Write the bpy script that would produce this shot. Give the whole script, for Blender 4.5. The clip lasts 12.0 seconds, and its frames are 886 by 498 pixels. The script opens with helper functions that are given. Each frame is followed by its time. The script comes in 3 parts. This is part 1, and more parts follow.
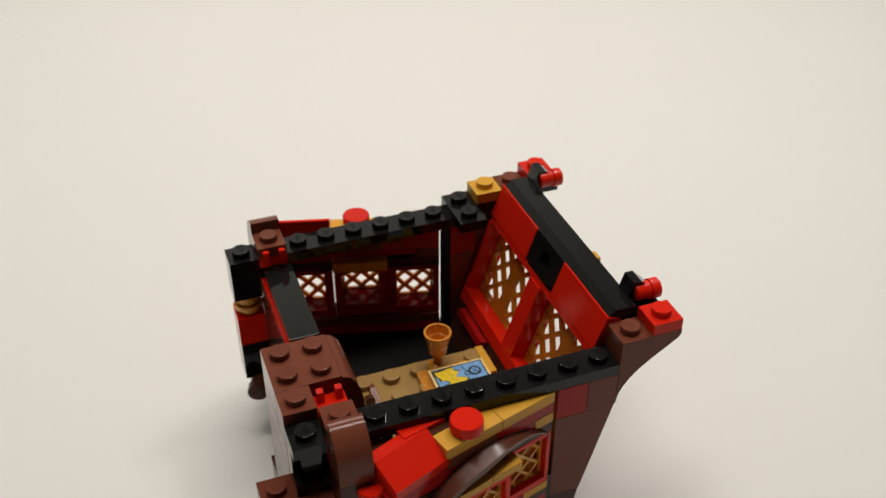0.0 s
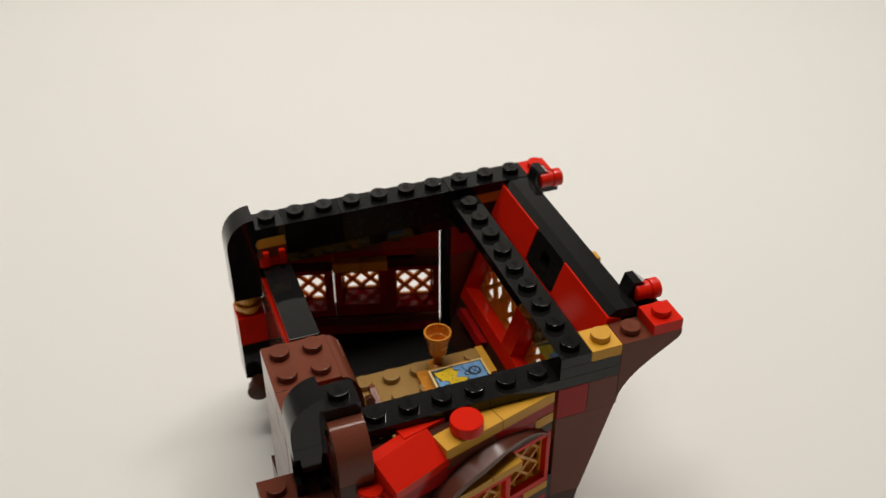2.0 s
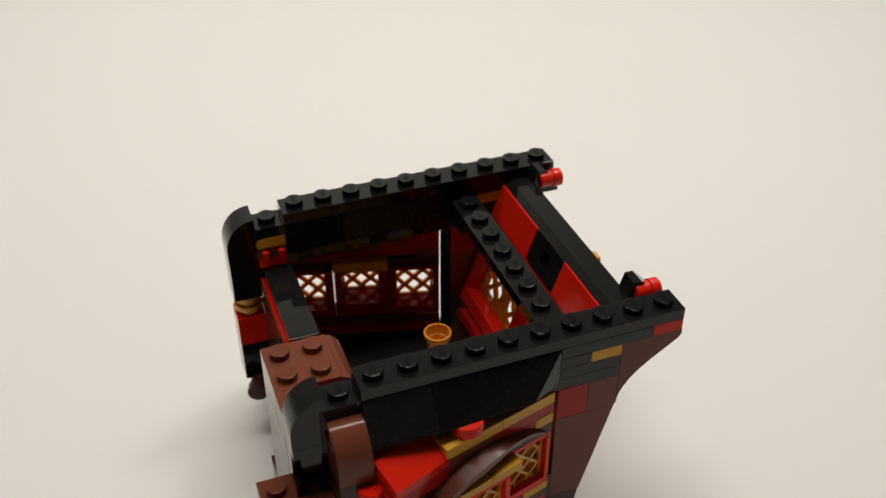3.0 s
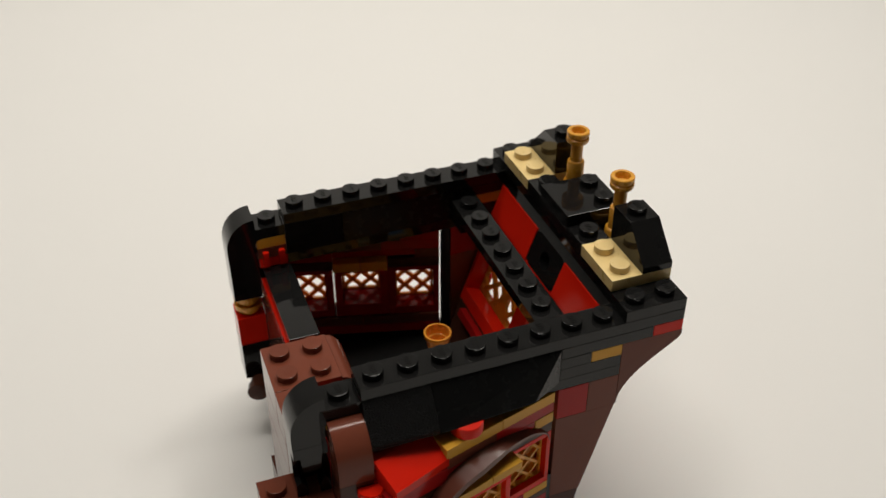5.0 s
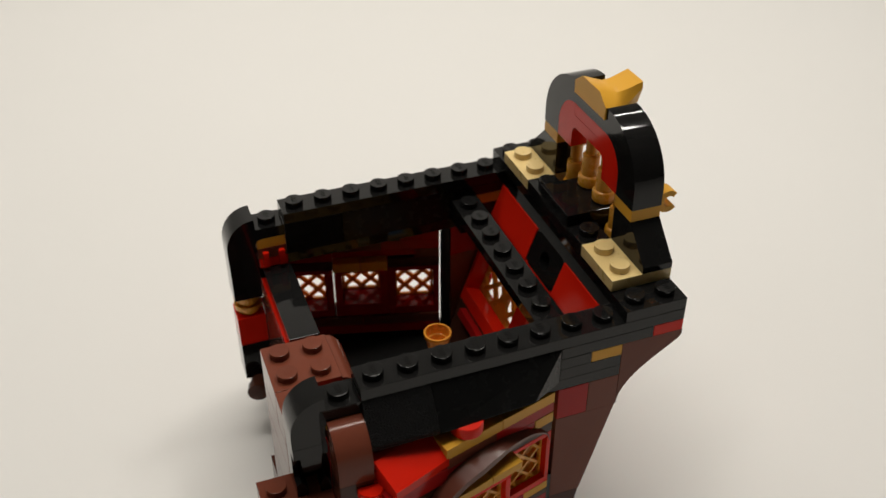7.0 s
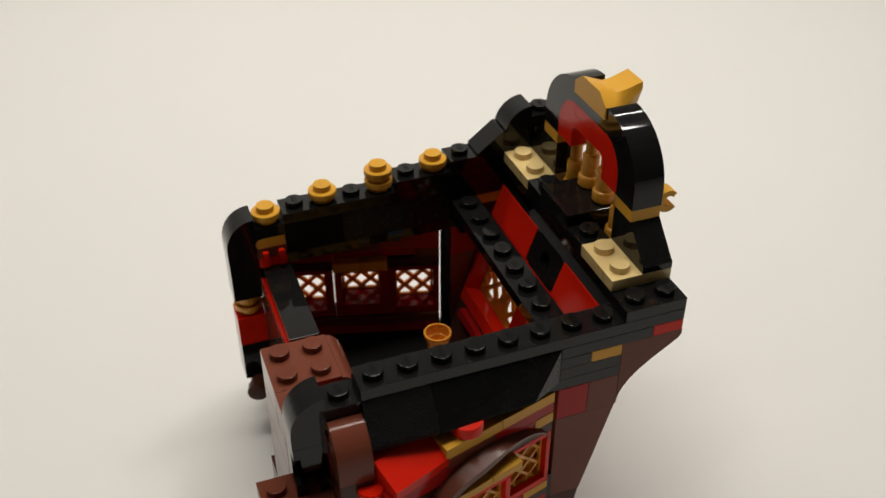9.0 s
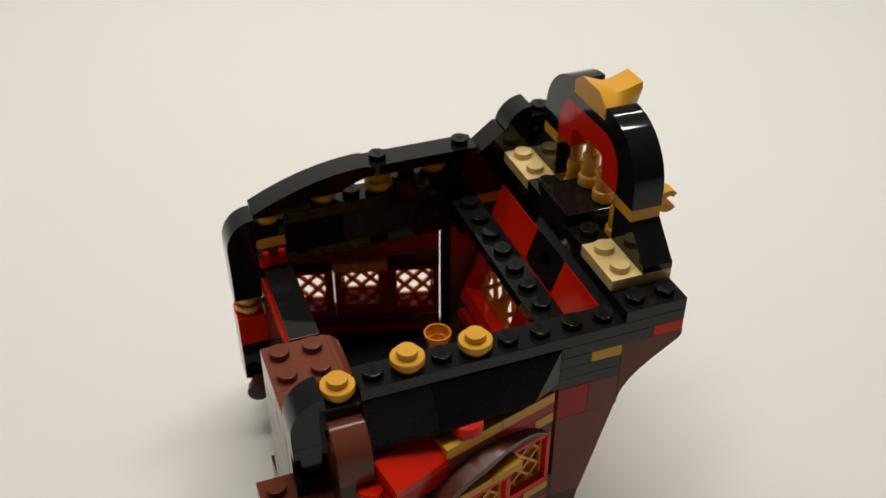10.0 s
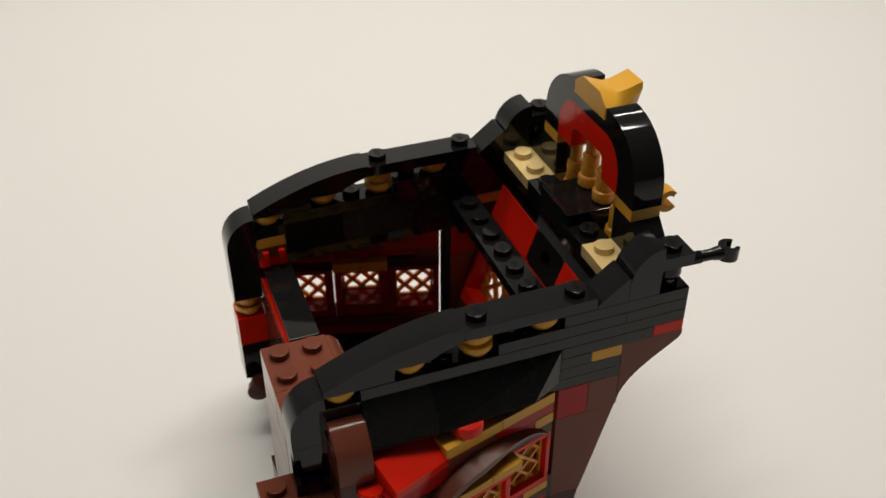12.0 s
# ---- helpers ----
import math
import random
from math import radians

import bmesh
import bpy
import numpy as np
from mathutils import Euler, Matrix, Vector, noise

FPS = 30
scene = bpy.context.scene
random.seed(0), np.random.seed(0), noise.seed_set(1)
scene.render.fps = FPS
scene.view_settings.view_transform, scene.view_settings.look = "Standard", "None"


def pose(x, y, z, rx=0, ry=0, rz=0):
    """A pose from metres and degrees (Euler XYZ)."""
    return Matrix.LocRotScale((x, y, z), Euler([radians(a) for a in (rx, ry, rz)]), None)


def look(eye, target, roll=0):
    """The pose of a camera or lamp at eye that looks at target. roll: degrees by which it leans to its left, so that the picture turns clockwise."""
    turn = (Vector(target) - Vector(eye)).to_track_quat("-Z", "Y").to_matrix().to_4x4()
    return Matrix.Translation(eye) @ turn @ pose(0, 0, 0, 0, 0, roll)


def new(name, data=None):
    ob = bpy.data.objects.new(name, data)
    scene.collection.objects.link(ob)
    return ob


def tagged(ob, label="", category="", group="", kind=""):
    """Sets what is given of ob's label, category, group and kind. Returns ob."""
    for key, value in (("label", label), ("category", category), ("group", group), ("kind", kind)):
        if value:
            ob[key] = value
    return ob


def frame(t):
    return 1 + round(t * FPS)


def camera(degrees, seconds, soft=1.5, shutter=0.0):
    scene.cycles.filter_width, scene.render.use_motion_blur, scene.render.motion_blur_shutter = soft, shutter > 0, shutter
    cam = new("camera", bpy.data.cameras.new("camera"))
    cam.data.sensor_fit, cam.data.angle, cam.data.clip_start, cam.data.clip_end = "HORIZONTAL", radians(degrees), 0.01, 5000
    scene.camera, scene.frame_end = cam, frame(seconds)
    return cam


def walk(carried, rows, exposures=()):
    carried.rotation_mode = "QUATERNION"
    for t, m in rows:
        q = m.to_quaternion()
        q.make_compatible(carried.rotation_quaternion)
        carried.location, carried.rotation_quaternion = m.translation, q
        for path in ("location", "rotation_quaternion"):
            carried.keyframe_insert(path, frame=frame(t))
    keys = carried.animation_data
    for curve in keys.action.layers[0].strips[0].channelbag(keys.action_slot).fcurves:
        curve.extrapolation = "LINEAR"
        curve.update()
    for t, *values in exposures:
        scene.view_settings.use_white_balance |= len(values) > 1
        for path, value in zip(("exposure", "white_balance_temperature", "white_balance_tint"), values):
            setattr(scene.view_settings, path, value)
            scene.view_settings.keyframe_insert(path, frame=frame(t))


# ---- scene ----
cam = camera(47.112, 12.0, soft=1.5)
cam.data.dof.use_dof, cam.data.dof.focus_distance, cam.data.dof.aperture_fstop = True, 0.246, 20.0

# Lengths: one stud pitch is 8 mm, one plate is 3.2 mm. u runs to the stern, w across, P counts plates.
STUD, PLATE, TABLE_P = 0.008, 0.0032, -22.0


def Q(u, w, P):
    return Vector((u * STUD, w * STUD, (P - TABLE_P) * PLATE))


EYE, AIM = (-0.0346, -0.15842, 0.22506), (0.03609, 0.03161, 0.07882)
walk(cam, [(0.0, look(EYE, AIM, -0.029)), (12.0, look(EYE, AIM, -0.029))], exposures=[(0.0, -0.08), (12.0, -0.08)])

# ---- light: four unseen lamp bars over the white sheet, in a dim room ----
world = bpy.data.worlds.new("world")
scene.world = world
world.use_nodes = True
world.node_tree.nodes["Background"].inputs["Color"].default_value = (1.0, 0.94, 0.85, 1)
world.node_tree.nodes["Background"].inputs["Strength"].default_value = 0.05


def lamp_bar(name, at, target, sx, sy, watts, colour=(1.0, 0.955, 0.885)):
    data = bpy.data.lights.new(name, "AREA")
    data.shape, data.size, data.size_y, data.energy, data.color = "RECTANGLE", sx, sy, watts, colour
    ob = new(name, data)
    ob.matrix_world = look(at, target)
    return tagged(ob, "unseen long white lamp bar added over the paper sheet", "lamp")


# two broad bars, added for the overall light
lamp_bar("lamp_bar", (0.08, 0.085, 0.76), (0.07, 0.13, 0.0), 0.66, 0.08, 2.8)
lamp_bar("lamp_bar", (0.05, 0.36, 0.80), (0.06, 0.60, 0.1), 0.66, 0.14, 2.7)
# two thin bars, placed for the two highlight lines on the black arch
lamp_bar("lamp_bar", (0.40, 0.15, 0.76), (0.10, 0.06, 0.0), 0.20, 0.014, 0.65)
lamp_bar("lamp_bar", (0.48, 0.48, 0.74), (0.10, 0.06, 0.0), 0.20, 0.014, 0.65)


# ---- materials ----
def plastic(name, colour, rough=0.22, metal=0.0, vary=0.10, grain=0.0, gloss=0.5):
    m = bpy.data.materials.new(name)
    m.use_nodes = True
    nt = m.node_tree
    b = nt.nodes["Principled BSDF"]
    b.inputs["Metallic"].default_value = metal
    b.inputs["IOR"].default_value = 1.5
    b.inputs["Specular IOR Level"].default_value = gloss
    tc = nt.nodes.new("ShaderNodeTexCoord")
    info = nt.nodes.new("ShaderNodeObjectInfo")
    cloud = nt.nodes.new("ShaderNodeTexNoise")
    cloud.inputs["Scale"].default_value = 90.0
    cloud.inputs["Detail"].default_value = 3.0
    nt.links.new(tc.outputs["Object"], cloud.inputs["Vector"])
    add = nt.nodes.new("ShaderNodeMath")
    add.operation = "ADD"
    nt.links.new(cloud.outputs["Fac"], add.inputs[0])
    nt.links.new(info.outputs["Random"], add.inputs[1])
    rng = nt.nodes.new("ShaderNodeMapRange")
    rng.inputs["From Min"].default_value, rng.inputs["From Max"].default_value = 0.3, 1.7
    rng.inputs["To Min"].default_value, rng.inputs["To Max"].default_value = 1 - vary, 1 + vary
    nt.links.new(add.outputs[0], rng.inputs["Value"])
    mix = nt.nodes.new("ShaderNodeVectorMath")
    mix.operation = "SCALE"
    mix.inputs[0].default_value = colour
    nt.links.new(rng.outputs["Result"], mix.inputs["Scale"])
    nt.links.new(mix.outputs["Vector"], b.inputs["Base Color"])
    # fine handling wear: uneven gloss and a faint moulding ripple
    wear = nt.nodes.new("ShaderNodeTexNoise")
    wear.inputs["Scale"].default_value = 420.0
    wear.inputs["Detail"].default_value = 4.0
    nt.links.new(tc.outputs["Object"], wear.inputs["Vector"])
    rr = nt.nodes.new("ShaderNodeMapRange")
    rr.inputs["To Min"].default_value, rr.inputs["To Max"].default_value = rough * 0.7, rough * 1.45
    nt.links.new(wear.outputs["Fac"], rr.inputs["Value"])
    nt.links.new(rr.outputs["Result"], b.inputs["Roughness"])
    bump = nt.nodes.new("ShaderNodeBump")
    if grain:
        speck = nt.nodes.new("ShaderNodeTexNoise")
        speck.inputs["Scale"].default_value = 2600.0
        nt.links.new(tc.outputs["Object"], speck.inputs["Vector"])
        nt.links.new(speck.outputs["Fac"], bump.inputs["Height"])
        bump.inputs["Strength"].default_value, bump.inputs["Distance"].default_value = grain, 0.0005
    else:
        ripple = nt.nodes.new("ShaderNodeTexNoise")
        ripple.inputs["Scale"].default_value = 160.0
        nt.links.new(tc.outputs["Object"], ripple.inputs["Vector"])
        nt.links.new(ripple.outputs["Fac"], bump.inputs["Height"])
        bump.inputs["Strength"].default_value, bump.inputs["Distance"].default_value = 0.10, 0.0002
    nt.links.new(bump.outputs["Normal"], b.inputs["Normal"])
    return m


BLACK = plastic("black_plastic", (0.0088, 0.0086, 0.0084), 0.055, gloss=0.30)
GRAIN = plastic("grained_black_plastic", (0.0042, 0.0042, 0.0042), 0.3, grain=1.0, gloss=0.11)
SATIN = plastic("satin_black_plastic", (0.0075, 0.0075, 0.0075), 0.24, gloss=0.16)
RED = plastic("red_plastic", (0.70, 0.016, 0.005), 0.13, gloss=0.2)
DARK_RED = plastic("dark_red_plastic", (0.36, 0.009, 0.009), 0.14, gloss=0.18)
BROWN = plastic("reddish_brown_plastic", (0.165, 0.046, 0.026), 0.10, gloss=0.2)
# brown of the window brow, a little darker than the reddish brown
BROW_BROWN = plastic("brow_brown_plastic", (0.12, 0.038, 0.024), 0.15, gloss=0.3)
DARK_BROWN = plastic("dark_brown_plastic", (0.065, 0.022, 0.013), 0.14, gloss=0.2)
GOLD = plastic("warm_gold_plastic", (0.69, 0.35, 0.034), 0.32, gloss=0.22)
PEARL = plastic("pearl_gold_plastic", (0.68, 0.31, 0.03), 0.26, 0.05)
ORANGE = plastic("orange_gold_plastic", (0.62, 0.24, 0.025), 0.24, 0.1)
MATT = plastic("matt_black_plastic", (0.008, 0.008, 0.0075), 0.45, gloss=0.2)
TAN = plastic("tan_plastic", (0.78, 0.58, 0.25), 0.28)
# tan darkened for the floor: the deep cabin's shade is in the colour
SHADED_TAN = plastic("shaded_tan_plastic", (0.31, 0.175, 0.045), 0.3)
GREEN = plastic("dark_green_plastic", (0.012, 0.07, 0.03), 0.25)
MAP_BLUE = plastic("printed_blue", (0.16, 0.33, 0.58), 0.25)
MAP_YELLOW = plastic("printed_yellow", (0.72, 0.50, 0.02), 0.25)
INK = plastic("printed_black", (0.012, 0.012, 0.012), 0.3)


def thin_plastic(name, colour):
    """Thin gold plastic that lets some of the light behind it through."""
    m = plastic(name, colour, 0.3)
    nt = m.node_tree
    glow = nt.nodes.new("ShaderNodeBsdfTranslucent")
    glow.inputs["Color"].default_value = (*colour, 1)
    mix = nt.nodes.new("ShaderNodeMixShader")
    mix.inputs["Fac"].default_value = 0.45
    nt.links.new(nt.nodes["Principled BSDF"].outputs["BSDF"], mix.inputs[1])
    nt.links.new(glow.outputs["BSDF"], mix.inputs[2])
    nt.links.new(mix.outputs["Shader"], nt.nodes["Material Output"].inputs["Surface"])
    return m


LATTICE = thin_plastic("thin_gold_plastic", (0.72, 0.27, 0.02))


def paper_material():
    m = bpy.data.materials.new("white_paper")
    m.use_nodes = True
    nt = m.node_tree
    b = nt.nodes["Principled BSDF"]
    tc = nt.nodes.new("ShaderNodeTexCoord")
    n1 = nt.nodes.new("ShaderNodeTexNoise")
    n1.inputs["Scale"].default_value = 5.0
    n2 = nt.nodes.new("ShaderNodeTexNoise")
    n2.inputs["Scale"].default_value, n2.inputs["Detail"].default_value = 900.0, 5.0
    ramp = nt.nodes.new("ShaderNodeValToRGB")
    ramp.color_ramp.elements[0].color = (0.80, 0.785, 0.75, 1)
    ramp.color_ramp.elements[1].color = (0.83, 0.815, 0.785, 1)
    bump = nt.nodes.new("ShaderNodeBump")
    bump.inputs["Strength"].default_value, bump.inputs["Distance"].default_value = 0.12, 0.0002
    for n in (n1, n2):
        nt.links.new(tc.outputs["Object"], n.inputs["Vector"])
    nt.links.new(n1.outputs["Fac"], ramp.inputs["Fac"])
    nt.links.new(ramp.outputs["Color"], b.inputs["Base Color"])
    nt.links.new(n2.outputs["Fac"], bump.inputs["Height"])
    nt.links.new(bump.outputs["Normal"], b.inputs["Normal"])
    b.inputs["Roughness"].default_value = 0.75
    return m


PAPER = paper_material()
CLOTH = plastic("dark_grey_cloth", (0.06, 0.056, 0.052), 0.9, vary=0.2)
# pale surface of the added ceiling, bounces fill light and brightens reflections
BOUNCE_WHITE = plastic("bounce_white", (0.50, 0.49, 0.47), 0.9, vary=0.06)


# ---- mesh helpers ----
def mesh_of(bm, name, mat, smooth=False):
    bmesh.ops.recalc_face_normals(bm, faces=bm.faces)
    me = bpy.data.meshes.new(name)
    bm.to_mesh(me)
    bm.free()
    me.materials.append(mat)
    if smooth:
        for p in me.polygons:
            p.use_smooth = True
        me.set_sharp_from_angle(angle=radians(38))
    return me


def soften(bm, size=0.00016, limit=28):
    edges = [e for e in bm.edges if len(e.link_faces) == 2 and e.calc_face_angle(0) > radians(limit)]
    bmesh.ops.bevel(bm, geom=edges, offset=size, segments=2, profile=0.5, affect="EDGES", clamp_overlap=True)


def part(name, bm, material, parent, label="", smooth=False):
    """Links a bmesh as one mesh object under a thing or part."""
    ob = new(name, mesh_of(bm, name, material, smooth))
    ob.parent = parent
    return tagged(ob, label) if label else ob


def stud_mesh(mat, hollow=False):
    bm = bmesh.new()
    r, h, n = 0.0024, 0.0017, 28
    rings = [(r, -0.0002), (r, h - 0.00012), (r - 0.00004, h - 0.00003), (r - 0.00012, h)]
    if hollow:
        rings += [(0.0017, h), (0.0016, h - 0.0002), (0.0016, 0.0)]
    loops = [[bm.verts.new((a * math.cos(k * math.tau / n), a * math.sin(k * math.tau / n), z)) for k in range(n)] for a, z in rings]
    for lo, hi in zip(loops, loops[1:]):
        for k in range(n):
            bm.faces.new((lo[k], lo[(k + 1) % n], hi[(k + 1) % n], hi[k]))
    bm.faces.new(loops[-1])
    if not hollow:  # raised maker's mark as four plain bars
        high = 0.00017 if "black" in mat.name else 0.00006
        for i in range(4):
            x = -0.00105 + i * 0.0007
            bmesh.ops.create_cube(bm, size=1, matrix=Matrix.Translation((0, x, h)) @ Matrix.Diagonal((0.0013, 0.00026, high, 1)))
    me = mesh_of(bm, "stud", mat, True)
    for p in me.polygons:
        p.use_smooth = abs(p.normal.z) < 0.1
    return me


STUDS = {}


def stud(parent, x, y, z, mat, hollow=False):
    key = (mat.name, hollow)
    if key not in STUDS:
        STUDS[key] = stud_mesh(mat, hollow)
    ob = new("stud", STUDS[key])
    ob.parent = parent
    ob.location = (x, y, z)
    return ob


GAP = 0.00007


def box_bm(x0, x1, y0, y1, z0, z1, bev=0.00009):
    bm = bmesh.new()
    bmesh.ops.create_cube(bm, size=1, matrix=Matrix.Translation(((x0 + x1) / 2, (y0 + y1) / 2, (z0 + z1) / 2)) @ Matrix.Diagonal((x1 - x0, y1 - y0, z1 - z0, 1)))
    if bev:
        soften(bm, bev)
    return bm


def prism_bm(points, lo, hi, axis="w", bev=0.00014, limit=28):
    """Extrudes a profile. axis 'w': points are (x, z), drawn out along y; axis 'u': points are (y, z), drawn out along x; 'P': (x, y) along z."""
    bm = bmesh.new()
    def place(a, b, c):
        return {"w": (a, c, b), "u": (c, a, b), "P": (a, b, c)}[axis]
    ends = [[bm.verts.new(place(a, b, c)) for a, b in points] for c in (lo, hi)]
    n = len(points)
    for k in range(n):
        bm.faces.new((ends[0][k], ends[0][(k + 1) % n], ends[1][(k + 1) % n], ends[1][k]))
    bm.faces.new(ends[0][::-1])
    bm.faces.new(ends[1])
    if bev:
        soften(bm, bev, limit)
    return bm


def lathe_bm(rings, n=32):
    bm = bmesh.new()
    loops = [[bm.verts.new((max(a, 1e-5) * math.cos(k * math.tau / n), max(a, 1e-5) * math.sin(k * math.tau / n), z)) for k in range(n)] for a, z in rings]
    for lo, hi in zip(loops, loops[1:]):
        for k in range(n):
            bm.faces.new((lo[k], lo[(k + 1) % n], hi[(k + 1) % n], hi[k]))
    bm.faces.new(loops[0][::-1])
    bm.faces.new(loops[-1])
    return bm


def sp(points):
    """Profile points from studs and plates to metres."""
    return [(a * STUD, b * PLATE) for a, b in points]


def settle(ob, parent, m):
    if parent is not None:
        ob.parent = parent
    ob.matrix_basis = m
    return ob


def brick(name, cells, P0, P1, mat, parent=None, studs=True, m=None, hollow=False):
    """A brick, plate or tile over the stud cells (u0, u1, w0, w1), from plate level P0 to P1."""
    u0, u1, w0, w1 = cells
    cu, cw = (u0 + u1) / 2, (w0 + w1) / 2
    hx, hy, h = (u1 - u0 + 1) / 2 * STUD - GAP, (w1 - w0 + 1) / 2 * STUD - GAP, (P1 - P0) * PLATE
    ob = new(name, mesh_of(box_bm(-hx, hx, -hy, hy, 0.00003, h - 0.00003), name, mat))
    settle(ob, parent, Matrix.Translation(Q(cu, cw, P0)) if m is None else m @ Matrix.Translation((cu * STUD, cw * STUD, P0 * PLATE)))
    if studs:
        todo = [(a, b) for a in np.arange(u0, u1 + 0.5) for b in np.arange(w0, w1 + 0.5)] if studs is True else studs
        for a, b in todo:
            stud(ob, (a - cu) * STUD, (b - cw) * STUD, h, mat, hollow)
    return ob


def round_plate(name, u, w, P0, mat, parent=None):
    """A one by one round plate: narrow foot, wide collar, stud."""
    r = 0.0039
    ob = new(name, mesh_of(lathe_bm([(0.0027, 0), (0.0030, 0.0001), (0.0031, 0.0013), (r - 0.0002, 0.0014), (r, 0.0016), (r, 0.0030), (r - 0.0002, 0.0032), (0.001, 0.0032)], 36), name, mat, True))
    settle(ob, parent, Matrix.Translation(Q(u, w, P0)))
    stud(ob, 0, 0, 0.0032, mat)
    return ob


def half_arch_points(cells=2, rise=4, foot=1.3, beam=1.0, inside=(0.45, 0.28, 1.2)):
    """Outline of a curved half arch: leg in the first cell, a thin beam with a recessed stud in the last one."""
    n, end = 12, cells - 0.5
    reach = 1.0 if cells == 2 else 2.0
    pts = [(-0.5, 0), (-0.5, foot)]
    for k in range(1, n + 1):
        a = k / n * math.pi / 2
        pts.append((-0.5 + reach * (1 - math.cos(a)), foot + (rise - foot) * math.sin(a)))
    under = rise - 1 - beam
    pts += [(-0.5 + reach + 0.02, rise - 1), (end, rise - 1), (end, under)]
    # inside: flat under the beam, a curve, then straight down the leg
    leg, span, spring = inside if cells == 2 else (0.51, 1.0, 1.3)
    for k in range(n + 1):
        a = k / n * math.pi / 2
        pts.append((leg + span * (1 - math.sin(a)), spring + (under - spring) * math.cos(a)))
    pts.append((leg, 0))
    return pts


def half_arch(name, mat, leg, direction, P0, parent=None, cells=2, rise=4, foot=1.3, beam=1.0, inside=(0.45, 0.28, 1.2)):
    """direction: 'u+', 'u-', 'w+', 'w-': the way from the leg's cell to the stud's cell."""
    pts = sp(half_arch_points(cells, rise, foot, beam, inside))
    bm = prism_bm(pts, -0.5 * STUD + GAP, 0.5 * STUD - GAP, "w", 0.00012, 34)
    ob = new(name, mesh_of(bm, name, mat, True))
    turn = {"u+": 0, "w+": 90, "u-": 180, "w-": 270}[direction]
    settle(ob, parent, Matrix.Translation(Q(leg[0], leg[1], P0)) @ pose(0, 0, 0, 0, 0, turn))
    stud(ob, (cells - 1) * STUD, 0, (rise - 1) * PLATE, mat)
    return ob


def shape(name, points, mat, origin, lo, hi, axis, parent=None, bev=0.00014, limit=28, smooth=False, m=None):
    """An extruded profile in studs and plates about an origin (u, w, P)."""
    if axis == "P":
        pts = [(a * STUD, b * STUD) for a, b in points]
        ends = (lo * PLATE, hi * PLATE)
    else:
        pts, ends = sp(points), (lo * STUD, hi * STUD)
    ob = new(name, mesh_of(prism_bm(pts, *ends, axis, bev, limit), name, mat, smooth))
    if m is None:
        mm = Matrix.Translation(Q(*origin))
    else:
        mm = m @ Matrix.Translation((origin[0] * STUD, origin[1] * STUD, origin[2] * PLATE))
    return settle(ob, parent, mm)


def hull_shape(name, points, mat, origin, parent=None, bev=0.0002):
    """The convex solid round points (u, w, P)."""
    bm = bmesh.new()
    o = Q(*origin)
    vs = [bm.verts.new(Q(*p) - o) for p in points]
    bmesh.ops.convex_hull(bm, input=vs)
    loose = [v for v in bm.verts if not v.link_faces]
    if loose:
        bmesh.ops.delete(bm, geom=loose, context="VERTS")
    bmesh.ops.dissolve_limit(bm, angle_limit=radians(2), verts=bm.verts, edges=bm.edges)
    if bev:
        soften(bm, bev, 12)
    ob = new(name, mesh_of(bm, name, mat))
    return settle(ob, parent, Matrix.Translation(o))


def bars_bm(bars, thick):
    """Flat bars in the xz plane: each from (x0, z0) to (x1, z1), of a given width."""
    bm = bmesh.new()
    for k, (x0, z0, x1, z1, width) in enumerate(bars):
        a, b = Vector((x0, 0, z0)), Vector((x1, 0, z1))
        d = b - a
        ang = math.atan2(d.z, d.x)
        t = thick * (1 + 0.02 * (k % 5))
        mt = Matrix.Translation((a + b) / 2) @ Matrix.Rotation(-ang, 4, "Y") @ Matrix.Diagonal((d.length, t, width, 1))
        bmesh.ops.create_cube(bm, size=1, matrix=mt)
    return bm


def diamond_bars(W, H, period, x_mid, z_mid, width):
    """Two families of 45 degree bars, cut to the opening W by H; a diamond has its middle at (x_mid, z_mid)."""
    bars, reach = [], int((W + H) / period) + 2
    for way in (1, -1):
        for k in range(-reach, reach + 1):
            off = (k + 0.5) * period
            # z = z_mid + way * (x - x_mid) + off
            ends = [(x_mid + way * (z - z_mid - off)) for z in (0, H)]
            x0, x1 = max(0.0, min(ends)), min(W, max(ends))
            if x1 - x0 < 0.0004:
                continue
            bars.append((x0, z_mid + way * (x0 - x_mid) + off, x1, z_mid + way * (x1 - x_mid) + off, width))
    return bars


def edge_bars(W, H, width):
    return [(0, 0, W, 0, width), (0, H, W, H, width), (0, 0, 0, H, width), (W, 0, W, H, width)]


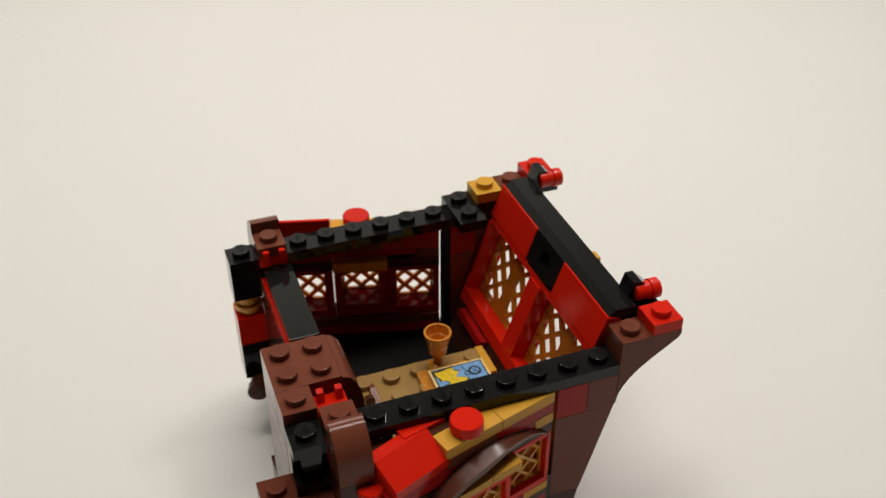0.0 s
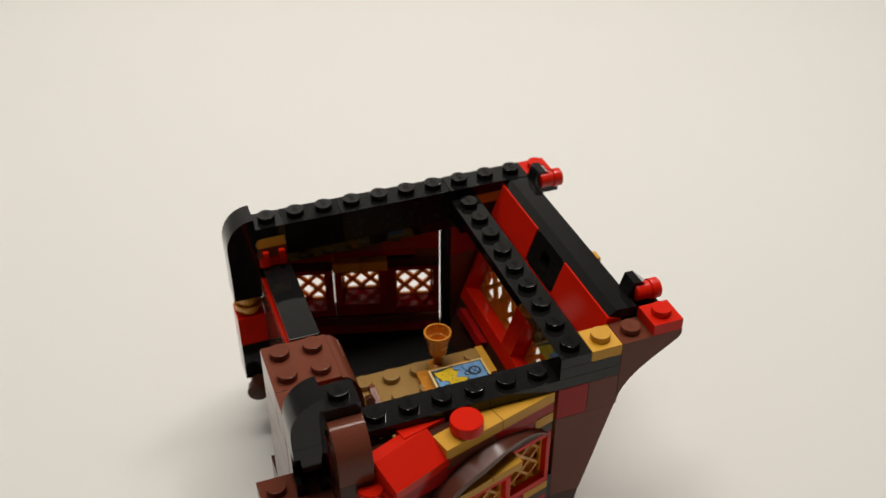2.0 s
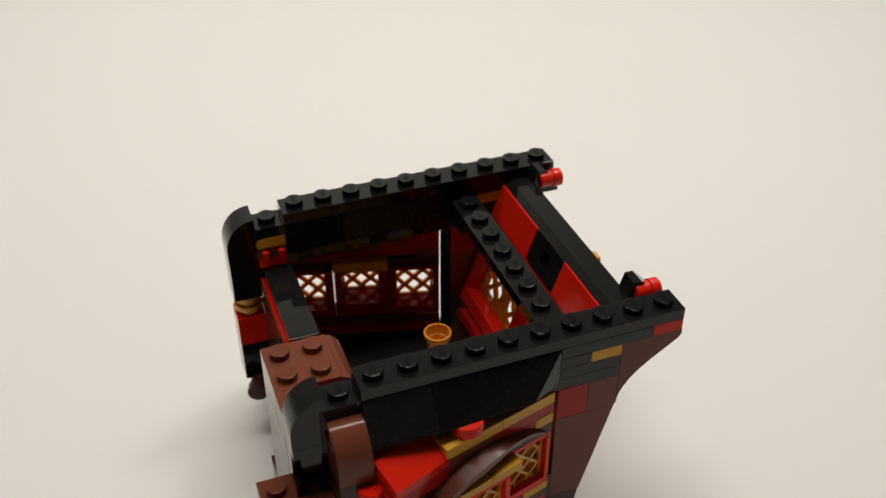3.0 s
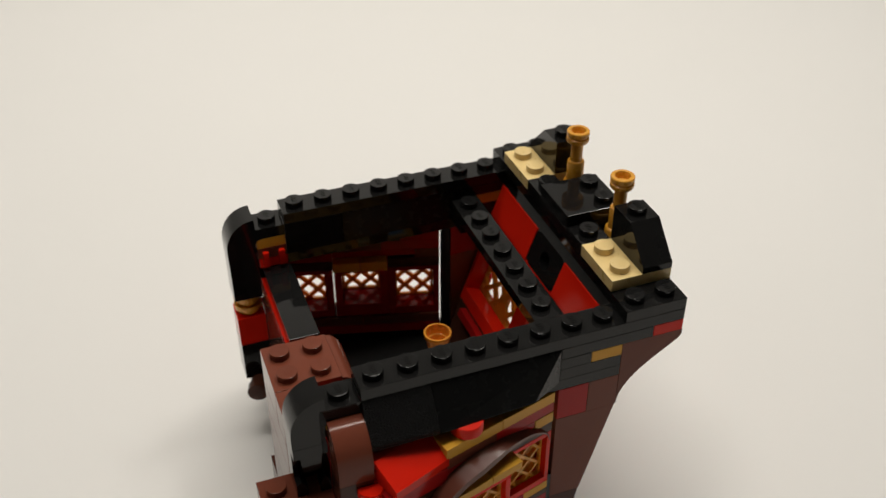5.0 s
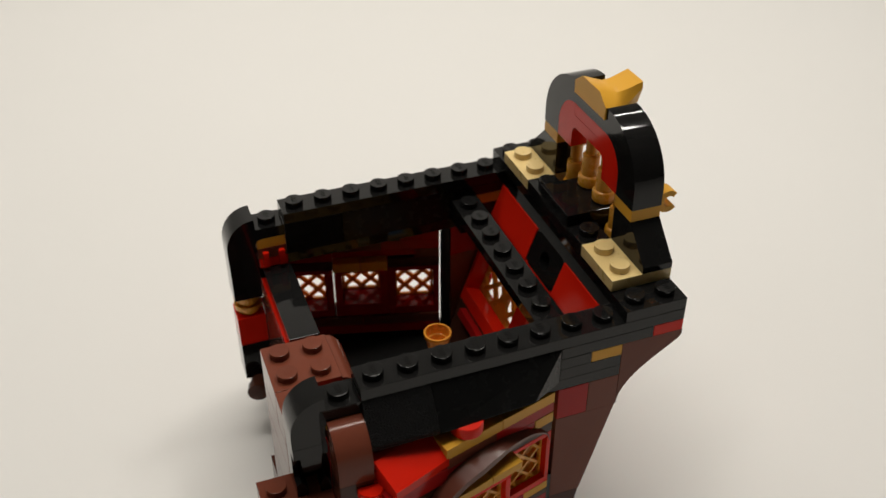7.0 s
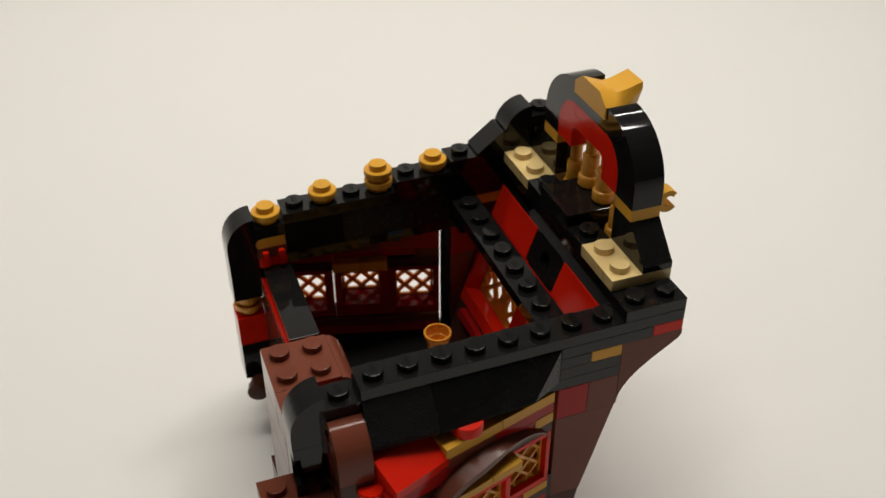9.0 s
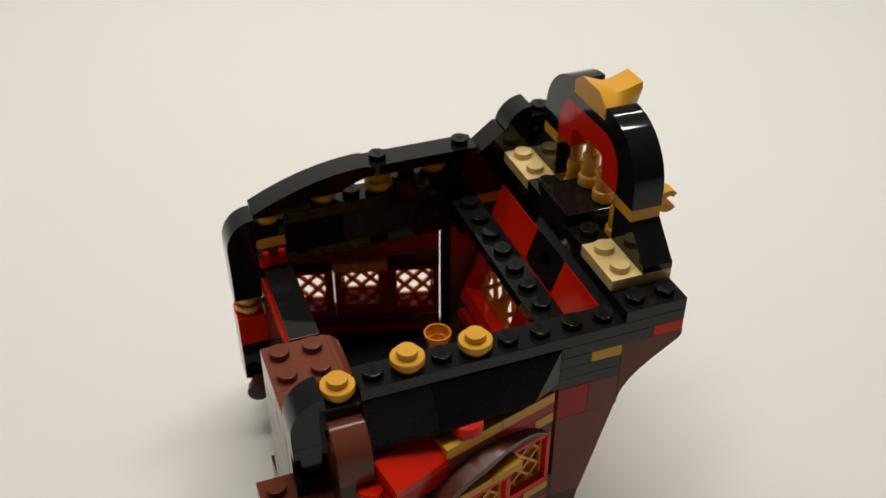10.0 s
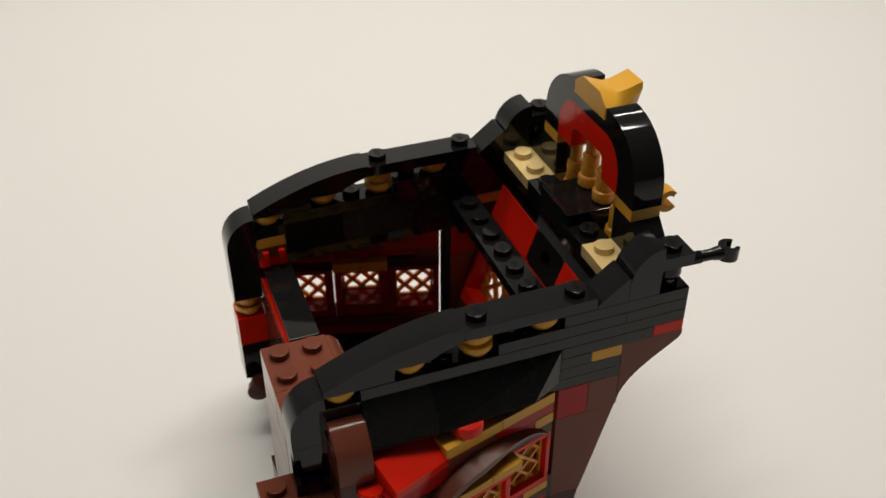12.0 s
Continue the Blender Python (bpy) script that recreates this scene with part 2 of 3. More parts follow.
# ---- the sheet and the added, unseen room round it ----
def photo_corner():
    # the upsweep is out of view, added for the black tops to reflect
    prof, under = [(-0.9, 0.0), (0.50, 0.0)], [(-0.9, -0.004), (0.50, -0.004)]
    for k in range(1, 13):
        a = k / 12 * math.pi / 2
        prof.append((0.50 + 0.32 * math.sin(a), 0.32 * (1 - math.cos(a))))
        under.append((0.50 + 0.324 * math.sin(a), 0.32 - 0.324 * math.cos(a)))
    prof.append((0.50 + 0.32, 1.095))
    under.append((0.50 + 0.324, 1.095))
    ob = part("ground", prism_bm(prof + under[::-1], -0.848, 0.948, "u", 0), PAPER, None, smooth=True)
    tagged(ob, "off-white paper sheet laid flat, with an unseen upsweep added behind", "backdrop", kind="structure")
    # added walls, never in view; they close the space and keep reflections dark
    for name, b in (("wall_west", (-0.87, -0.85, -0.9, 0.96, -0.01, 1.1)), ("wall_east", (0.95, 0.97, -0.9, 0.96, -0.01, 1.1)),
                    ("wall_south", (-0.87, 0.97, -0.92, -0.9, -0.01, 1.1))):
        w = part(name, box_bm(*b, bev=0), CLOTH, None)
        tagged(w, "unseen dark grey wall added round the sheet", "wall", kind="structure")
    # added out of view as a reflector over the sheet
    c = part("ceiling", box_bm(-0.87, 0.97, -0.92, 0.96, 1.1, 1.12, bev=0), BOUNCE_WHITE, None)
    tagged(c, "unseen off-white ceiling added to bounce light onto the toy", "ceiling", kind="structure")


photo_corner()

# ---- the toy cabin that stands on the sheet ----
cabin = new("toy_ship_cabin")
tagged(cabin, "half-built toy ship stern cabin of black, brown and red plastic bricks", "toy")


def mirror(w):
    return 9 - w


# side rows under the rails
for w in (0, 9):
    brick("plate", (1, 8, w, w), -4, -3, BLACK, cabin)


def corner_plate(w, parent=None):
    s = 1 if w == 0 else -1
    pts = [(-0.49, -0.49), (1.49, -0.49), (1.49, 0.49), (0.49, 0.49), (0.49, 1.49), (-0.49, 1.49)]
    pts = [(a, s * b) for a, b in pts]
    ob = shape("corner_plate", pts, BLACK, (7, w, -3), 0.01, 0.99, "P", parent)
    for a, b in ((0, 0), (1, 0), (0, s)):
        stud(ob, a * STUD, b * STUD, PLATE, BLACK)
    return ob


corner_plate(9, cabin)
brick("plate", (8, 8, 9, 9), -2, -1, GOLD, cabin)

# stern quarters
for w in (0, 9):
    lo, hi = -0.49, 0.49
    top = shape("bracket", [(-0.49, 0), (1.5, 0), (1.5, -0.45), (1.42, -0.75), (1.2, -1.15), (0.55, -2.25), (0.15, -3.05), (-0.12, -3.75), (-0.3, -4.4), (-0.42, -5.0), (-0.48, -5.6), (-0.49, -6)],
                BROWN, (9, w, -1), lo, hi, "w", cabin, limit=40, smooth=True)
    stud(top, 0, 0, 0, BROWN)
    shape("brick", [(-0.49, -3), (0.49, -3), (0.49, -0.01), (-0.49, -0.01)], BROWN, (8, w, -4), lo, hi, "w", cabin)
    brick("brick", (7, 7, w, w), -7, -4, DARK_RED, cabin, False)
    shape("slope", [(-0.5, 0), (1.46, 0), (0.53, -8.6), (-0.5, -8.6)], BROWN, (7, w, -7.02), lo, hi, "w", cabin)
    shape("slope", [(-0.5, 0), (0.5, 0), (0.1, -6.3), (-0.5, -6.3)], DARK_BROWN, (7, w, -15.65), lo, hi, "w", cabin)
    red = brick("plate", (10, 10, w, w), -1, 0, RED, cabin)
    s = 1 if w == 0 else -1
    tube = part("pin", lathe_bm([(0.0018, 0), (0.0022, 0.0002), (0.0022, 0.004), (0.0026, 0.0041), (0.0026, 0.0064), (0.0024, 0.0066), (0.0016, 0.0066), (0.0016, 0.004)], 24), RED, cabin, smooth=True)
    tube.matrix_basis = Matrix.Translation(Q(9.65, w + s * 1.05, 0.2)) @ pose(0, 0, 0, 0, 90, 0)

brick("brick", (10, 10, 1, 1), -2.6, -0.9, BLACK, cabin, False)

# transom: rail, red boards, black block, leaning window frame
LEAN = 19.3
shape("rail", [(-0.5, -1), (0.5, -1), (0.5, -0.05), (-0.2, 0.0), (-0.48, -0.55)], BLACK, (9, 4.5, 0), -3.95, 3.95, "w", cabin)
for w in (1, 8):
    brick("brick", (9, 9, w, w), -4, -1.02, BLACK, cabin, False)
for w, s in ((1.3, 1), (8.2, -1)):
    shape("ear", [(-0.42, -1.1), (-0.12, 1.2), (0.14, 1.2), (0.68, -0.1), (0.68, -1.1)], BLACK, (9.72, w, 0), -0.3, 0.3, "w", cabin)

transom = Matrix.Translation(Q(8.5, 4.5, -0.42)) @ Matrix.Rotation(radians(LEAN), 4, "Y")


def board(name, w0, w1, p0, p1, t0, t1, mat):
    """A board in the leaning transom: across w (from the middle), down p studs, thickness t."""
    ob = part(name, box_bm(t0 * STUD, t1 * STUD, w0 * STUD, w1 * STUD, p1 * STUD, p0 * STUD), mat, cabin)
    ob.matrix_basis = transom
    return ob


board("brick", 1.02, 4.0, 0, -1.25, 0, 0.5, RED)
board("brick", -4.0, -1.02, 0, -1.25, 0, 0.5, RED)


def holed_block():
    """The black block between the red boards, with a pin hole through its face."""
    bm, n, r = bmesh.new(), 32, 0.0024
    w, h, t0, t1 = 1.0 * STUD, 1.25 * STUD, 0.02 * STUD, 0.5 * STUD
    outer, rim = [], []
    for k in range(n):
        a = (k + 0.5) * math.tau / n
        c, d = math.cos(a), math.sin(a)
        f = 1 / max(abs(c), abs(d))
        outer.append((c * f * w, d * f * h / 2 - h / 2))
        rim.append((c * r, d * r - h / 2))
    rings = [[bm.verts.new((t, y, z)) for y, z in pts] for t, pts in ((t1, outer), (t0, outer), (t0, rim), (t0 + 0.0022, rim))]
    for lo, hi in zip(rings, rings[1:]):
        for k in range(n):
            bm.faces.new((lo[k], lo[(k + 1) % n], hi[(k + 1) % n], hi[k]))
    bm.faces.new(rings[0])
    bm.faces.new(rings[-1])
    ob = part("brick", bm, BLACK, cabin, "black brick with a round pin hole")
    ob.matrix_basis = transom


holed_block()
for name, w0, w1, p0, p1 in (("frame_head", -3.95, 3.95, -1.26, -1.5), ("frame_sill", -3.95, 3.95, -4.4, -4.9), ("frame_post", 3.78, 3.95, -1.5, -4.4),
                             ("frame_post", -3.95, -3.78, -1.5, -4.4), ("mullion", -0.38, 0.38, -1.5, -4.4)):
    board(name, w0, w1, p0, p1, 0.04 if name == "frame_head" else 0.0, 0.95, RED)
board("brick", -3.95, 3.95, -4.92, -7.6, 0.05, 0.6, DARK_BROWN)
board("brick", 1.2, 3.3, -5.0, -5.3, -0.25, 0.04, DARK_RED)


def transom_lattice(w0, w1, p0, p1, back):
    W, H = (w1 - w0) * STUD, (p0 - p1) * STUD
    bars = diamond_bars(W, H, 0.0070, W * 0.25, H * 0.7, 0.0013) + edge_bars(W, H, 0.0014) + [(W / 2, 0, W / 2, H, 0.0042)]
    ob = part("lattice", bars_bm(bars, 0.0011), LATTICE, cabin, "amber gold window lattice")
    ob.matrix_basis = transom @ Matrix.Translation((back * STUD, w0 * STUD, p1 * STUD)) @ pose(0, 0, 0, 0, 0, 90)
    return ob


transom_lattice(0.38, 3.78, -1.5, -4.4, 0.66)
transom_lattice(-3.78, -0.38, -1.5, -4.4, 0.66)
shape("ornament", [(-0.2, 0), (0.2, 0), (0.12, 1.6), (-0.12, 1.6)], GOLD, (10.2, 4.5, -4.1), -0.2, 0.2, "w", cabin)

# splayed side panels with lattice windows
SPLAY = 15.6


def side_panel(near):
    """x runs from the hinge to the bow, y outwards from the outer face, z in plates from the rail plane."""
    if near:
        m = Matrix.Translation(Q(6.42, -0.5, 0)) @ pose(0, 0, 0, 0, 0, 180 + SPLAY)
    else:
        m = Matrix.Translation(Q(6.42, 9.5, 0)) @ pose(0, 0, 0, 0, 0, 180 - SPLAY)
    s = 1 if near else -1
    group = new("side_panel")
    group.parent = cabin
    group.matrix_basis = m

    def slab(name, s0, s1, d0, d1, p0, p1, mat):
        a, b = sorted((s * d0, s * d1))
        ob = part(name, box_bm(max(s0, 0.03 if near else 0.07) * STUD + GAP, s1 * STUD - GAP, a * STUD, b * STUD, p0 * PLATE + 0.00003, p1 * PLATE - 0.00003), mat, group)
        return ob

    slab("plate", 0, 2, -0.7, 0, -5, -4, GOLD)
    slab("plate", 2, 4, -0.7, 0, -5, -4, GOLD)
    slab("plate", 0, 1.5, -1, -0.71, -5, -4, DARK_RED)
    slab("plate", 1.5, 4, -1, -0.71, -5, -4, DARK_BROWN)
    tile = part("round_tile", lathe_bm([(0.0030, 0), (0.0039, 0.0004), (0.0039, 0.0029), (0.0037, 0.0032), (0.001, 0.0032)], 36), RED, group, "bright red round tile", smooth=True)
    tile.location = (3.05 * STUD, -0.36 * s * STUD, -4 * PLATE)
    if near:  # this one sits a little askew
        prof, run = [(-1.3, -3.75), (-0.93, -3.7), (0.0, -4.85), (0.0, -5.6), (-1.3, -5.6)], 1.9
    else:
        prof, run = [(-1.1, -2.25), (-1.0, -2.2), (0.2, -4.25), (0.2, -5.6), (-1.1, -5.6)], 1.8
    tilted = part("slope", prism_bm([(s * a * STUD, b * PLATE) for a, b in prof], 0, run * STUD, "u"), RED, group, "bright red sloping brick")
    tilted.matrix_basis = pose((3.92 if near else 4.0) * STUD, 0, 0, 0, 0, 6 if near else 0)
    slab("plate", 3.3, 4.78, -1.4, -0.95 if near else -1.02, -4.5, -3.62, RED)
    if near:
        # dark slab added to cover a sliver where only darkness shows
        slab("plate", 4.8, 6.0, -1.6, -1.05, -6.5, -4.4, DARK_BROWN)
    slab("plate", 0, 2.2, -1, -0.01, -6, -5, DARK_RED)
    slab("plate", 2.2, 4, -1, -0.01, -6, -5, BROWN)
    slab("plate", 4, 6, -1, 0.05, -7, -5.6, DARK_RED)
    slab("plate", 0, 0.75, -0.7, 0, -7, -6, GOLD)
    slab("plate", 0, 1.0, -1, -0.71, -7, -6, BROWN)
    slab("plate", 0.75, 4, -1, -0.01, -6.6, -6, DARK_RED)
    slab("plate", 0, 2, -1, -0.02, -8, -7, DARK_BROWN)
    for a in (2, 3):
        slab("plate", a, a + 1, -1.35, -0.02, -7.65 if not near else -8, -6.65 if not near else -7, GOLD)
    slab("plate", 4, 6, -1, -0.02, -8, -7, DARK_BROWN)
    for k in range(3):
        a, b = 2 * k + (0.035 if k == 2 else 0.005), 2 * k + 1.995
        # the middle window stands out as a bay
        if near:
            bay, jam, foot, top, wm = (0.5 if k == 1 else 0.0), 0.2, (-14.0 if k == 1 else -12.95), (-8.85 if k == 1 else -8.45), RED
        else:
            bay, jam, foot, top, wm = (0.25 if k == 1 else 0.0), 0.3, (-12.3 if k == 1 else -12.85), -8.6, DARK_RED
        base = (-14.4 if k == 1 else -13.6) if near else -13.65
        slab("window_head", a, b, -0.9, bay - 0.02, top, -8, wm)
        for nm, sa, sb, pa, pb in (("sill", a, b, base, foot), ("jamb", a, a + jam, foot, top), ("jamb", b - jam, b, foot, top)):
            slab(nm, sa, sb, -0.9, bay - 0.02, pa, pb, wm)
        W, H = (b - a - 2 * jam) * STUD, (top - foot) * PLATE
        if near:
            bars = diamond_bars(W, H, 0.0054, W * 0.5, H * 0.5, 0.0007) + edge_bars(W, H, 0.0009)
            # added orange sheet: its colour stands for amber light from inside
            slab("backing", a + jam, b - jam, bay - 0.56, bay - 0.46, foot, top, ORANGE)
        else:
            bars = diamond_bars(W, H, 0.0055, W * 0.25, 0.0065, 0.0011) + edge_bars(W, H, 0.0009)
        lat = part("lattice", bars_bm(bars, 0.0010), PEARL if near else LATTICE, group, "gold diamond window lattice")
        lat.location = ((a + jam) * STUD, (bay - (0.3 if near else 0.12)) * s * STUD, foot * PLATE)
    if not near:
        # no true jamb: filler strip added to block the bright gap between windows
        slab("jamb", 1.9, 2.1, -0.6, -0.15, -14, -8, DARK_RED)
    if near:
        for sa, sb, m in ((0, 1, GOLD), (1, 2, DARK_RED), (4, 6, DARK_RED)):
            slab("plate", sa, sb, -0.9, -0.02, -14.4, -13.62, m)
        slab("wall", 0, 6, -1, -0.02, -15, -14.4, DARK_BROWN)
        slab("wall", 0, 6, -1, -0.02, -18, -15, DARK_RED)
        slab("wall", 0, 6, -1, -0.02, -22, -18, BLACK)
    else:
        slab("wall", 0, 3, -1, -0.02, -14.65, -13.68, BROWN)
        slab("wall", 3, 6, -1, -0.02, -14.65, -13.68, BROWN)
        slab("wall", 0, 6, -1, -0.02, -15.65, -14.67, DARK_RED)
        slab("wall", 0, 6, -1, -0.02, -22, -15.67, BLACK)
    # brow over the window and the gold ledge under it
    if near:
        n, bm = 18, bmesh.new()
        rows = []
        for k in range(n + 1):
            a = math.pi * (0.03 + 0.94 * k / n)
            c, z = math.cos(a), math.sin(a)
            d = 0.55 * min(1.0, 0.04 + (1 - c) * 0.75)
            e = min(1.0, 0.12 + (1 - c) * 0.9)
            rows.append([bm.verts.new((x * STUD, y * s * STUD, p * PLATE)) for x, y, p in (
                (2.4 - 2.3 * c, 0.0, -9.0 + 3.3 * z), (2.4 - 2.3 * c, d, -9.1 + 3.15 * z), (2.4 - (2.3 - 0.2 * e) * c, d, -9.1 - 0.1 * e + (3.15 - 0.45 * e) * z), (2.4 - (2.3 - 0.2 * e) * c, 0.0, -9.0 - 0.2 * e + (3.3 - 0.5 * e) * z))])
        for r0, r1 in zip(rows, rows[1:]):
            for k in range(4):
                bm.faces.new((r0[k], r0[(k + 1) % 4], r1[(k + 1) % 4], r1[k]))
        bm.faces.new(rows[0])
        bm.faces.new(rows[-1][::-1])
        soften(bm, 0.00012, 40)
        part("brow", bm, BROW_BROWN, group, "curved brown brow over the window", smooth=True)
        slab("ledge", 1.65, 2.75, 0.0, 0.55, -8.3, -7.55, GOLD)
        slab("ledge", 2.75, 4.0, 0.0, 0.55, -8.3, -7.55, GOLD)
        knob = part("round_tile", lathe_bm([(0.0022, 0), (0.0030, 0.0003), (0.0030, 0.0020), (0.0028, 0.0023), (0.0005, 0.0023)], 28), RED, group, smooth=True)
        knob.location = (6.14 * STUD, -0.6 * STUD, -6.2 * PLATE)


side_panel(True)
side_panel(False)

# bow corners
for w, d in ((0, "w+"), (9, "w-")):
    s = 1 if w == 0 else -1
    brick("brick", (-1, -1, w, w), -7 if w else -4, -3, BLACK, cabin)
    half_arch("half_arch", BROWN, (0, w - s), d, -5, cabin)
    brick("brick", (0, 0, w, w), -8, -5, DARK_BROWN if w else DARK_RED, cabin, False)
    brick("brick", (0, 0, w - s, w - s), -8, -5.02, DARK_BROWN, cabin, False)
    brick("brick", (0, 0, w, w), -16, -8, DARK_RED, cabin, False)
    if w == 0:
        # filler block added to hide the floor behind the arch's gap
        brick("brick", (0.75, 0.75, 0.9, 0.9), -12, -6, DARK_BROWN, cabin, False)
    clip = new("clip")
    clip.parent = cabin
    if w:
        clip.matrix_basis = Matrix.Translation(Q(0.02, 8.5, -4))
        base, ya, yb, lean = (-0.0039, 0.0039, 0.0001, 0.0036, 0.0001, 0.0029), -0.0016, 0.0001, 0.0006
    else:
        clip.matrix_basis = Matrix.Translation(Q(0.02, 1.0, -4.1)) @ pose(0, 0, 0, 0, 0, 180)
        base, ya, yb, lean = (-0.0038, 0.0038, -0.0038, 0.0034, 0, 0.0028), -0.0026, -0.0008, 0.0008
    part("base", box_bm(*base), RED, clip)
    for x in (-1, 1):
        prof = [(ya, 0.0012), (yb, 0.0012), (yb - 0.0002, 0.0052 - lean), (yb - 0.0006, 0.0064 - lean), (ya - 0.0003, 0.0066 - lean), (ya - 0.0004, 0.0050 - lean)]
        part("finger", prism_bm(prof, x * 0.0022 - 0.0008, x * 0.0022 + 0.0008, "u", 0.0003), RED, clip, smooth=True)

# far bow column below the black brick
round_plate("round_plate", -1, 9, -9, PEARL, cabin)
round_plate("round_plate", -1, 9, -8, PEARL, cabin)
brick("brick", (-1, -1, 9, 9), -12, -9, RED, cabin, False)
brick("brick", (-1, -1, 9, 9), -16, -12, BLACK, cabin, False)
pin = part("pin", lathe_bm([(0.0016, 0), (0.0024, 0.0003), (0.0024, 0.005), (0.0030, 0.0052), (0.0030, 0.0078), (0.0027, 0.008), (0.0005, 0.008)], 24), DARK_BROWN, cabin, smooth=True)
pin.matrix_basis = Matrix.Translation(Q(-0.98, 8.8, -16.5)) @ pose(0, 0, 0, 90, 0, -15)
brick("brick", (0, 0, 8, 9), -22, -16, DARK_BROWN, cabin, False)

# near bow column: open jaw under the black top plate
brick("brick", (-1, -1, 0, 0), -16, -9.2, BLACK, cabin, False)
shape("core", [(-0.42, 0), (0.42, 0), (0.42, 5.2), (-0.42, 5.2)], BLACK, (-1, 0.3, -9.2), -0.1, 0.18, "w", cabin)
shape("hanger", [(-0.26, 0), (0.26, 0), (0.3, 1.4), (-0.3, 1.4)], BLACK, (-1, 0, -5.4), -0.46, 0.2, "w", cabin)
for s in (-1, 1):
    shape("cheek", [(s * a, c) for a, c in ((0.49, 0), (0.49, 5.2), (0.36, 5.2), (0.36, 0))], BLACK, (-1, 0, -9.2), -0.1, 0.45, "w", cabin)
    shape("jaw", [(s * a, c) for a, c in ((0.49, 0), (0.49, 2.6), (0.34, 2.9), (0.16, 2.2), (0.22, 1.0), (0.1, 0.4), (0.1, 0))], BLACK, (-1, 0, -9.2), -0.47, -0.11, "w", cabin)

# bow wall
brick("brick", (-1, 0, 2, 3), -5, -2, BROWN, cabin)
brick("brick", (-1, -1, 1, 1), -5, -2, BROWN, cabin)
n_post = [(0.51, -2.15), (0.62, -2.2), (0.76, -2.45), (0.9, -2.95), (1.02, -3.7), (1.1, -4.7), (1.12, -6), (1.12, -12), (0.51, -12)]
shape("post", n_post, BROWN, (0, 3, 0), -1.5, 0.49, "w", cabin, limit=40, smooth=True).location.z = Q(0, 0, 0).z
brick("brick", (-1, -1, 1, 3), -8, -5, BROWN, cabin, False)
brick("brick", (-1, -1, 1, 3), -12, -8, BROWN, cabin, False)
brick("brick", (-1, -1, 1, 3), -16, -12, DARK_BROWN, cabin, False)
brick("brick", (-1, 0, 1, 4), -22, -16, DARK_BROWN, cabin, False)
brick("tile", (0.08, 0.08, 5, 8), -5, -4, BLACK, cabin, False)
brick("plate", (0, 0, 4, 8), -6, -5, RED, cabin, False)
brick("brick", (0, 0, 4, 8), -16, -6, DARK_BROWN, cabin, False)
brick("plate", (-2, -1, -1, 0), -8.7, -7.7, BROWN, cabin, [(-2, 0), (-2, -1)])
brick("brick", (-2, -1, -1, 0), -22, -8.7, DARK_BROWN, cabin, False)

# floor inside
brick("floor_plate", (1, 6, 1, 5), -13, -12, SHADED_TAN, cabin)
brick("floor_plate", (1, 6, 6, 9), -17.4, -16.4, MATT, cabin, False)
brick("floor_brick", (1, 7, 1, 8), -22, -17.5, BLACK, cabin, False)
brick("floor_brick", (1, 6, 0, 5), -17.4, -13, BLACK, cabin, False)
brick("brick", (6, 6, 5, 6), -16.35, -15.6, GREEN, cabin, False)
part("plate", box_bm(6.2 * STUD, 6.48 * STUD, 3.9 * STUD, 5.3 * STUD, 9.6 * PLATE, 10.6 * PLATE), GOLD, cabin)
# black strip added at the far hinge to cover the grey reflection there
part("corner_post", box_bm(6.18 * STUD, 6.49 * STUD, 8.5 * STUD, 8.74 * STUD, 6 * PLATE, 18 * PLATE), GRAIN, cabin)

# chart table
brick("chart_table", (4.32, 5.2, 3.0, 4.3), -12, -11.45, ORANGE, cabin, False)

